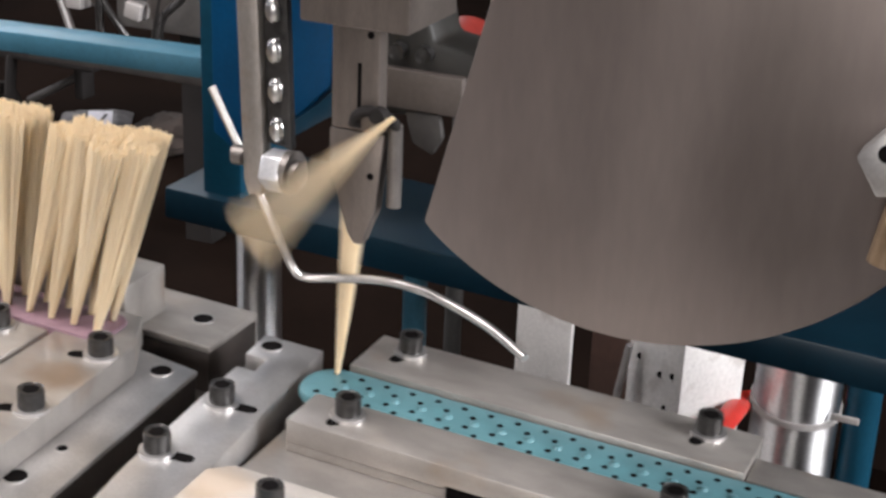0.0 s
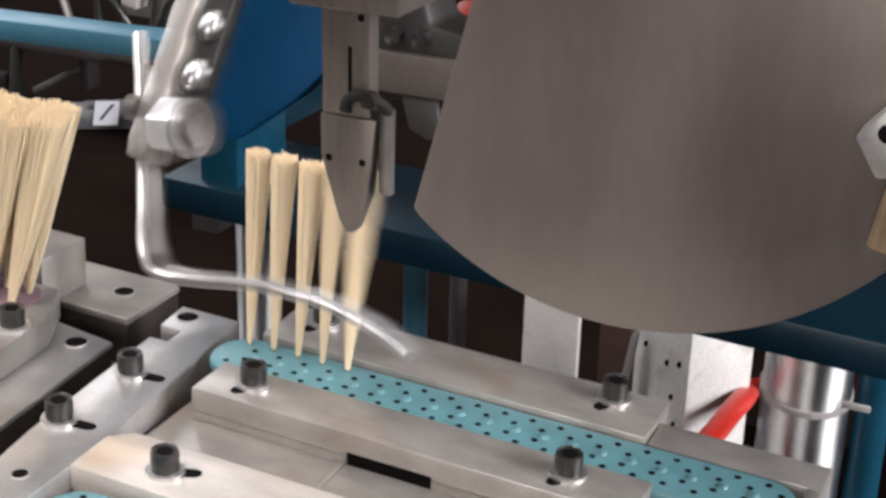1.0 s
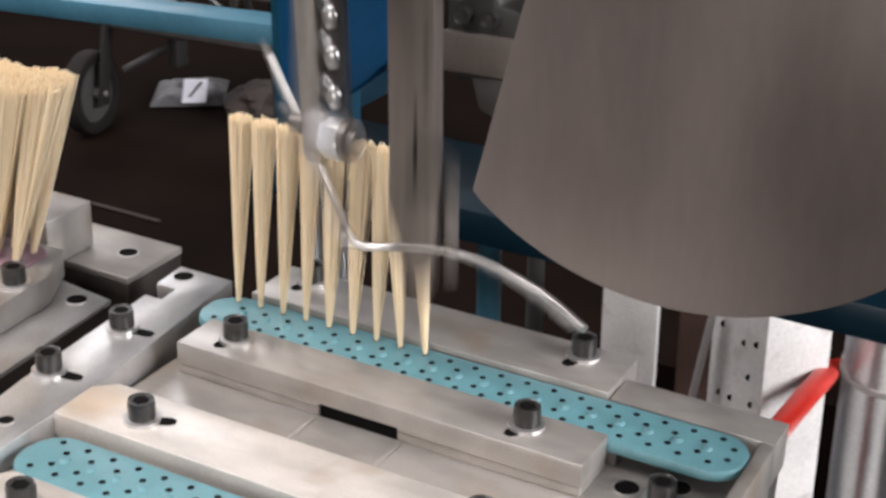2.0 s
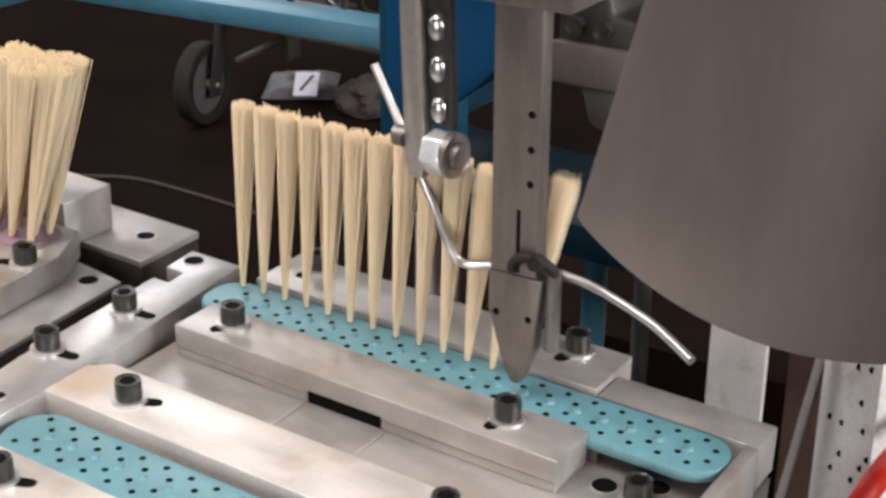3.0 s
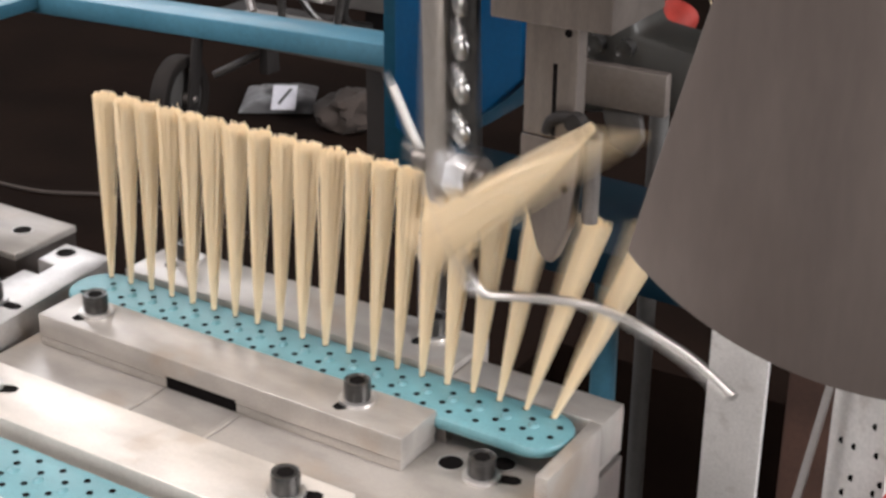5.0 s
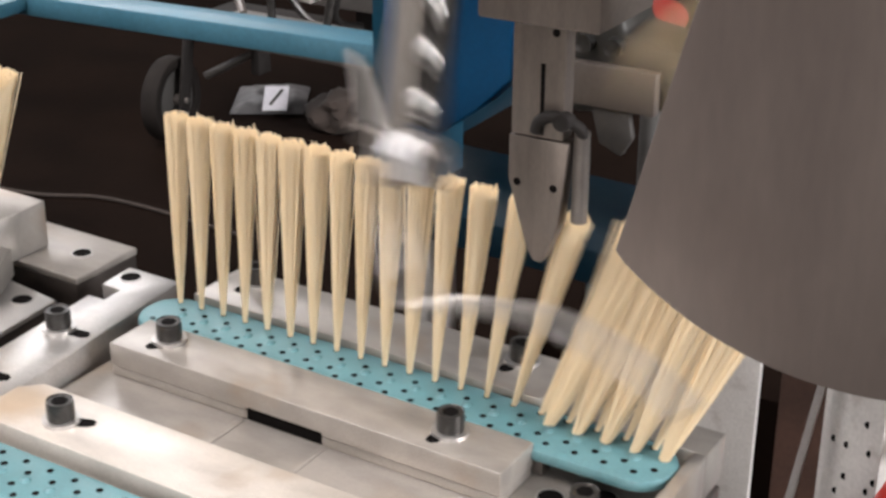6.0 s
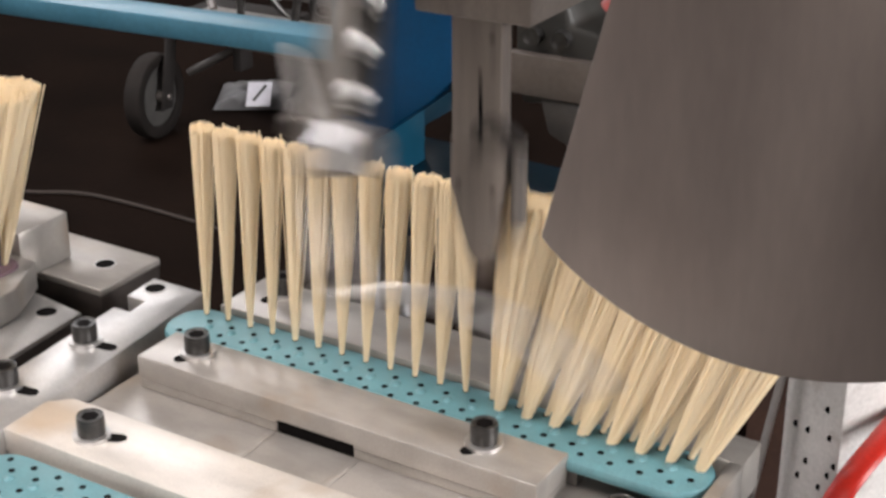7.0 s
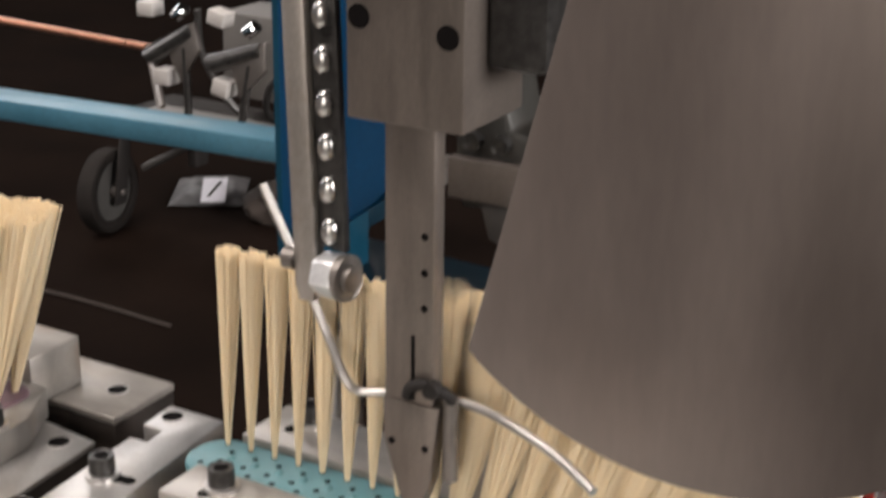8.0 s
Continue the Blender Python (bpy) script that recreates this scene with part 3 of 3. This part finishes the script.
toggle_clamp(-0.452, 0.105, 0)
toggle_clamp(-0.385, 0.100, 12)
part("clamp_bar", box(-0.50, -0.19, 0.42, 0.48, 0.028, 0.042, 0.001), STEEL_DARK, machine, "dark steel bar under the clamps")
part("bar_bracket", box(-0.212, -0.192, 0.3305, 0.4195, 0.026, 0.044, 0.001), BLUE_DULL, machine)
tagged(link("cord", tube(smooth_line([(-1.5, 0.80, PZ + 0.003), (-1.16, 0.79, PZ + 0.003), (-1.02, 0.836, PZ + 0.003), (-0.8, 0.83, PZ + 0.003)], 10), 0.0026, 8), CLOTH, True), "thin dull brown cord lying on the floor", "cord")

# ---- fixture on the travelling table ----
cap = rod((0, 0, 0.0016), (0, 0, 0.0118), 0.0068, seg=26, bevel=0.0006)
ring(0.0068, 0.0071, 0.003, 0.0105, 26, cap)
SCREW = {}


def cap_screw(parent, x, y, z, slot=None):
    """A black socket-head screw with a bright washer, and the slot beside it."""
    if not SCREW:
        SCREW["cap"] = part("cap_screw", cap, BLACK, parent, "black socket-head screw")
        s = rod((0, 0, 0.0112), (0, 0, 0.01200), 0.0046, seg=6)
        SCREW["socket"] = part("socket", s, HOLE, SCREW["cap"], "dark hexagon socket")
        SCREW["washer"] = part("washer", ring(0.003, 0.0097, 0, 0.0019, 30), ALU, SCREW["cap"], "bright steel washer")
        SCREW["cap"].matrix_basis = pose(x, y, z)
    else:
        c = share("cap_screw", SCREW["cap"], parent, pose(x, y, z, 0, 0, 25 * x / 0.01))
        c["label"] = "black socket-head screw"
        share("socket", SCREW["socket"], c, Matrix.Identity(4))
        share("washer", SCREW["washer"], c, Matrix.Identity(4))
    if slot:
        dx, dy = slot
        d = Vector((dx, dy, 0)).normalized()
        w = Vector((-d.y, d.x, 0)) * 0.0036
        a, b = Vector((x, y, 0)), Vector((x + dx, y + dy, 0))
        pts = [a - w, b - w, b - w * 0.5 + d * 0.003, b + w * 0.5 + d * 0.003, b + w, a + w]
        part("slot", prism([(p.x, p.y) for p in pts], z - 0.004, z + 0.0003), HOLE, parent, "dark adjusting slot")


def plate_hole(parent, x, y, z, r=0.0062):
    part("hole", rod((x, y, z - 0.004), (x, y, z + 0.0003), r, seg=24), HOLE, parent, "dark drilled hole")
    h = part("hole_rim", ring(r, r + 0.0008, -0.001, 0.0005, 28), ALU, parent)
    h.matrix_basis = pose(x, y, z)


jig = thing("clamping_jig", "machined steel jig that clamps brush blocks", "jig")
part("base_plate", box(-0.0115, 0.3138, -0.23, 0.118, -0.045, -0.0195, 0.001), STEEL, jig)
bm = prism([(0.0, -0.0137), (0.0, 0.0), (0.246, 0.0), (0.246, -0.0137), (0.1415, -0.0137), (0.1415, -0.0118), (0.0936, -0.0118), (0.0936, -0.0137)], 0.0, 0.0338, "y", 0.0009)
front_clamp = part("front_clamp", bm, STEEL, jig, "thick ground steel clamp bar")
for x0, x1 in ((0.0005, 0.0934), (0.1417, 0.2455)):
    part("packing_strip", box(x0, x1, 0.0006, 0.0335, -0.0193, -0.0140, 0.0003), STEEL, jig)
part("recess", box(0.0937, 0.1414, 0.0012, 0.030, -0.0194, -0.0119), HOLE, jig, "dark recess under the bar")
for x0, x1 in ((0.0895, 0.0932), (0.1418, 0.1455)):
    part("guide_strip", box(x0, x1, -0.035, -0.0005, -0.0193, -0.0187, 0.0002), STEEL, jig)
cap_screw(front_clamp, 0.0266, 0.0195, 0.0, (-0.004, -0.0105))
cap_screw(front_clamp, 0.2064, 0.0195, 0.0, (-0.004, -0.0105))
rear_clamp = part("rear_clamp", box(0.0, 0.2295, 0.0730, 0.117, -0.0192, 0.0, 0.0007), STEEL, jig, "thick ground steel clamp bar")
cap_screw(rear_clamp, 0.0235, 0.104, 0.0, (-0.004, -0.0125))
cap_screw(rear_clamp, 0.2018, 0.104, 0.0, (-0.004, -0.0125))
mid_clamp = part("middle_clamp", prism([(-0.0125, -0.0875), (-0.0135, -0.056), (-0.003, -0.046), (0.25, -0.046), (0.25, -0.0875)], -0.0192, -0.0048, "z", 0.0008), STAINED_LIT, jig, "flat stained steel clamp plate")
cap_screw(mid_clamp, 0.0313, -0.070, -0.0048, (0.0135, 0.006))
cap_screw(mid_clamp, 0.2225, -0.064, -0.0048, (0.0135, 0.006))
low_clamp = part("lower_clamp", prism([(0.006, -0.19), (0.0, -0.142), (0.006, -0.136), (0.25, -0.136), (0.25, -0.19)], -0.0192, -0.0068, "z", 0.0008), STAINED_LIT, jig, "flat stained steel clamp plate")
cap_screw(low_clamp, 0.030, -0.157, -0.0068, (0.014, 0.006))
part("rear_rim", box(0.2305, 0.3215, 0.0735, 0.0985, -0.030, -0.0035, 0.0008), STEEL, jig)
part("end_rim", box(0.3142, 0.3215, 0.012, 0.0732, -0.045, -0.0035, 0.0008), STEEL, jig)
part("riser", box(0.02, 0.25, 0.036, 0.0725, -0.0193, -0.0099), STEEL_DARK, jig)
cap_screw(jig, 0.2816, 0.0185, -0.0194, (0.016, 0.006))
for x, y in ((0.2625, 0.021), (0.285, 0.0345)):
    plate_hole(jig, x, y, -0.0194, 0.0065)
ride(jig)

shuttle = thing("transfer_plate", "pale aluminium plate with screws beside the clamping jig", "machine plate")
body = part("plate", prism([(-0.034, -0.26), (-0.0122, -0.26), (-0.0122, -0.05), (-0.0175, 0.002), (-0.0255, 0.0895), (-0.065, 0.0895), (-0.0625, 0.062), (-0.048, 0.062), (-0.047, 0.047), (-0.0590, 0.047), (-0.051, -0.07), (-0.044, -0.12)], -0.034, -0.0055, "z", 0.001), ALU, shuttle)
cap_screw(body, -0.0425, 0.005, -0.0055, (0.0175, 0.002))
cap_screw(body, -0.0438, -0.0545, -0.0055, (0.0175, 0.002))
plate_hole(body, -0.0539, 0.078, -0.0055)
plate_hole(body, -0.028, -0.105, -0.0055, 0.004)
ride(shuttle)

left_plate = thing("slide_plate", "worn aluminium slide plate with drilled holes", "machine plate")
body = part("plate", prism([(-0.060, -0.26), (-0.073, -0.1), (-0.083, 0.044), (-0.145, 0.052), (-0.145, -0.26)], -0.0178, -0.0145, "z", 0.0008), ALU, left_plate)
part("base", prism([(-0.0605, -0.26), (-0.0735, -0.1), (-0.0835, 0.0435), (-0.145, 0.0515), (-0.145, -0.26)], -0.0453, -0.0180, "z", 0.001), OILY_SHADED, left_plate, "dark oily base with the trench's shade in its colour")
plate_hole(body, -0.1005, 0.0330, -0.0145)
plate_hole(body, -0.0954, -0.0645, -0.0145, 0.003)
plate_hole(body, -0.0987, -0.0977, -0.0145)
ride(left_plate)
stop_block = thing("stop_block", "square steel block with drilled holes", "machine block")
body = part("block", box(-0.195, -0.0925, 0.071, 0.127, -0.0185, -0.0135, 0.001), STEEL, stop_block)
part("base", box(-0.195, -0.0930, 0.0715, 0.1265, -0.0453, -0.0187, 0.001), OILY_SHADED, stop_block, "dark oily lower half with shade in its colour")
plate_hole(body, -0.1159, 0.1011, -0.0135)
plate_hole(body, -0.1637, 0.103, -0.0135, 0.004)
ride(stop_block)
bed = thing("table_bed", "dark oily steel bed under the plates", "machine bed")
part("bed", box(-0.42, 0.316, -0.27, 0.115, -0.075, -0.0455, 0.001), STEEL_DARK, bed)
part("column", box(-0.1, 0.2, -0.15, 0.0, FZ + 0.02, -0.0755, 0.002), STEEL_DARK, bed)
ride(bed)

# left fixture with its finished brush
left_jig = thing("left_clamp", "pale steel clamp holding a finished brush", "clamp")
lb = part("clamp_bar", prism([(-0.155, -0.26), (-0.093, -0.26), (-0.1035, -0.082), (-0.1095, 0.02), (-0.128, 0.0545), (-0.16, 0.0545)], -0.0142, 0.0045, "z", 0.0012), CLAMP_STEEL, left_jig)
cap_screw(lb, -0.1185, 0.001, 0.0045, (-0.014, -0.006))
cap_screw(lb, -0.1130, -0.066, 0.0045, (-0.014, -0.006))
part("side_block", box(-0.42, -0.1415, 0.0556, 0.098, -0.0132, 0.0185, 0.001), STEEL, left_jig)
lb2 = part("rear_bar", box(-0.42, -0.163, -0.03, 0.012, -0.0142, 0.0045, 0.001), STEEL, left_jig)
cap_screw(lb2, -0.1883, 0.0, 0.0045)
ride(left_jig)

# ---- brush blocks ----
PITCH, X0 = 0.0158, -0.0035
ROWS = ((0.0645, 0.0), (0.0575, 0.008), (0.0465, 0.008), (0.0400, 0.0))


HOLES = {}


def stadium(x0, x1, y0, y1, r, n=8):
    pts = []
    for cx_, cy_, a0 in ((x1 - r, y0 + r, -90), (x1 - r, y1 - r, 0), (x0 + r, y1 - r, 90), (x0 + r, y0 + r, 180)):
        for k in range(n + 1):
            a = radians(a0 + 90 * k / n)
            pts.append((cx_ + r * math.cos(a), cy_ + r * math.sin(a)))
    return pts


def brush_block(name, label, bottom):
    ob = thing(name, label, "brush", "brush blocks in the jig")
    part("block", prism(stadium(-0.0172, 0.3135, 0.0315, 0.0718, 0.0185), bottom, -0.0030, "z", 0.0022), CYAN, ob)
    for y, off in ROWS:
        for i in range(20):
            x = X0 + PITCH * i + off
            if "hole" not in HOLES:
                HOLES["hole"] = part("drilled_hole", rod((0, 0, -0.003), (0, 0, 0.00015), 0.0018, seg=12), HOLE, ob, "dark drilled hole")
                HOLES["hole"].matrix_basis = pose(x, y, -0.003)
            else:
                share("drilled_hole", HOLES["hole"], ob, pose(x, y, -0.003))
    for i in range(19):
        m = pose(X0 + PITCH * i + 0.0115, 0.052, -0.0036)
        if "bump" not in HOLES:
            b = bmesh.new()
            bmesh.ops.create_uvsphere(b, u_segments=12, v_segments=6, radius=0.0034)
            b.transform(Matrix.Diagonal((0.9, 1, 0.62, 1)))
            HOLES["bump"] = part("moulded_bump", b, CYAN, ob)
            HOLES["bump"].matrix_basis = m
        else:
            share("moulded_bump", HOLES["bump"], ob, m)
    return ob


ride(brush_block("brush_block", "cyan plastic brush block with rows of drilled holes", -0.0098))
ride(brush_block("brush_block", "cyan plastic brush block without bristles, lying in the jig", -0.0127), pose(0.0098, -0.166, -0.0065))


# ---- bristle tufts ----
def tuft_mesh(seed, height=0.119, spread=0.0070, count=560):
    """Straight fibres bound at the foot and fanning out to a blunt, uneven top."""
    rnd = random.Random(seed)
    bm = bmesh.new()
    for k in range(count):
        a, r = rnd.uniform(0, 2 * math.pi), math.sqrt(rnd.random())
        h = height * rnd.uniform(0.965, 1.0) if rnd.random() > 0.03 else height * rnd.uniform(0.88, 1.02)
        stray = 1.0 if rnd.random() > 0.03 else 1.35
        fx, fy = r * math.cos(a), r * math.sin(a)
        w = 0.00029
        prev = None
        for f in (0.0, 0.3, 1.0):
            g = 0.13 + 0.87 * f ** 0.85
            c = Vector((fx * spread * g * stray, fy * spread * g * stray * 0.9, f * h))
            ph = k * 1.7
            now = [bm.verts.new(c + Vector((math.cos(ph + q * 2.094), math.sin(ph + q * 2.094), 0)) * w * (1.25 - 0.25 * f)) for q in range(3)]
            if prev:
                for q in range(3):
                    bm.faces.new((prev[q], prev[(q + 1) % 3], now[(q + 1) % 3], now[q]))
            prev = now
        bm.faces.new(prev)
    me = bpy.data.meshes.new("tuft")
    bm.to_mesh(me)
    bm.free()
    me.materials.append(FIBRE)
    return me


TUFTS = [tuft_mesh(s) for s in range(5)]
SPLAYED = [tuft_mesh(s + 20, 0.117, 0.0150, 900) for s in range(5)]
MOVED = []


def lean_at(u, x):
    """Lean of a tuft, in degrees: bent over beside the tool towards the block's far end, springing back behind it."""
    s = min(max((u + 0.085) / 0.085, 0), 1)
    far = min(max((x - 0.10) / 0.11, 0), 1)
    s2 = min(max(u / 0.14, 0), 1)
    return 2.5 + 1.0 * far + (3 + 9 * far) * s * s + 5 * s2


def base_pose(t, x, y):
    tx = table_at(t)[0]
    u = x + tx - TX
    beat = stroke_count(t) % 1
    near = math.exp(-((u + 0.006) / 0.021) ** 2)
    shake = near * float(np.interp(beat, (0.0, 0.08, 0.13, 0.18, 0.25, 0.32, 0.40, 0.50, 0.57, 0.66, 0.93, 1.0), (-6, 2, 8, 10, -3, -16, 0, 6, 0, -13, -13, -6)))
    back = 11 * min(max((u + 0.018) / 0.03, 0), 1)
    return table_pose(t) @ pose(x, y, -0.0045, -back, lean_at(u, x) + shake, 0)


def new_tuft(i, x, y, when, slot, kinds):
    ob = tagged(new("bristle_tuft", kinds[i % 5]), "pale cream fibre tuft standing in the cyan block", "bristle tuft", "tufts in the brush block")
    MOVED.append((ob, x, y, when, slot, 137 * i % 360))
    return ob


for i in range(20):
    new_tuft(i, X0 + PITCH * i, ROWS[0][0], stroke_time(i - 2), i, TUFTS)
for j in range(19, 6, -1):
    x = X0 + PITCH * j + 0.008
    ts = [5.2 + 0.02 * k for k in range(150) if 5.2 + 0.02 * k <= 8.0]
    near = min(ts, key=lambda t: abs(x + table_at(t)[0] - TX))
    if abs(x + table_at(near)[0] - TX) > 0.012 and near > 7.9:
        break
    k = round(stroke_count(near) - 0.6)
    new_tuft(j + 3, x, ROWS[1][0], stroke_time(k), 39 - j, SPLAYED)

tray = thing("fibre_tray", "grey sheet steel fibre tray behind the feed plate", "tray")
part("tray", box(0.125, 0.29, -0.0545, 0.02, 0.168, 0.171, 0.0005), GREY, tray)

finished = thing("finished_brush", "finished brush with dense cream bristles held in a clamp", "brush")
part("block", prism(stadium(-0.40, -0.128, 0.0125, 0.0475, 0.012), -0.0130, 0.0065, "z", 0.002), PINK, finished, "mauve plastic brush block")
rnd = random.Random(5)
for i in range(17):
    for r in range(3):
        x, y = -0.137 - 0.0158 * i - 0.005 * (r % 2), 0.022 + 0.008 * r
        lean = (13 if i < 4 else 8 - 0.8 * i) + rnd.uniform(-1.5, 1.5)
        o = new("tuft", TUFTS[(i + 2 * r) % 5])
        o.parent = finished
        o.matrix_basis = pose(x, y, 0.006, rnd.uniform(-2, 2), lean, rnd.uniform(0, 30)) @ Matrix.Diagonal((1.45, 1.45, 1, 1))
ride(finished)


# ---- motion of the parts that travel ----
def tool_height(t):
    f = stroke_count(t) % 1
    up = 0.086
    if f < 0.35:
        return up
    if f < 0.48:
        s = (f - 0.35) / 0.13
        return up * (1 - s * s * (3 - 2 * s))
    if f < 0.70:
        return 0.0
    if f < 0.93:
        s = (f - 0.70) / 0.23
        return up * s * s * (3 - 2 * s)
    return up


ARM_BACK = Matrix.Translation((0.0417, -0.2311, 0.1267)) @ Matrix.Rotation(radians(36.8), 4, Vector((-0.9556, -0.0015, -0.2947)))


def arm_pose(t):
    d = ((stroke_count(t) + 0.5) % 1 - 0.5) * STROKE
    s = min(max((d + 0.050) / 0.036, 0), 1) if d < 0 else min(max((0.052 - d) / 0.042, 0), 1)
    s = s * s * (3 - 2 * s)
    q = Matrix.Identity(4).to_quaternion().slerp(ARM_BACK.to_quaternion(), s)
    return Matrix.Translation(ARM_BACK.translation * s) @ q.to_matrix().to_4x4()


def motions():
    fine = [k / 30 for k in range(241)]
    walk(tool, [(t, pose(TX, TY, 0.0025 + tool_height(t))) for t in fine])
    walk(arm, [(t, arm_pose(t)) for t in fine])
    for ob, m in RIDERS:
        walk(ob, [(t, table_pose(t) @ m) for t in TIMES])
    for ob, x, y, when, slot, spin in MOVED:
        rows = []
        turn = pose(0, 0, 0, 0, 0, spin % 60)
        wait = pose(0.135 + 0.0125 * (slot % 12), -0.046 + 0.018 * (slot // 12), 0.1712, 0, -9, 0) @ turn
        fed = pose(TX + 0.190, TY - 0.030, 0.1715, 0, -50, 0) @ turn
        hanging = pose(TX + 0.026, TY - 0.0275, 0.164, 0, -134, 0) @ turn
        lying = pose(TX + 0.028, TY - 0.0275, 0.164, 0, -92, 0) @ turn
        carry = pose(TX + 0.002, TY + 0.009, 0.050, 0, -3, 0) @ turn
        if when > 0.3:
            beat = round(when * 30)
            rows += [(0.0, wait), ((beat - 5) / 30, wait), ((beat - 4) / 30, fed), ((beat - 3) / 30, hanging), ((beat - 2) / 30, lying), ((beat - 1) / 30, carry)]
        elif when > 0.02:
            rows += [(0.0, hanging), (1 / 30, lying), (2 / 30, carry)]
        start = round(max(when, 0) * 30) / 30
        if start <= 8:
            times = [start] + [t for t in fine if t > start + 0.02]
            if times[-1] < 8:
                times.append(8.0)
            rows += [(t, base_pose(t, x, y) @ turn) for t in times]
        else:
            rows.append((8.0, wait))
        walk(ob, rows)


motions()
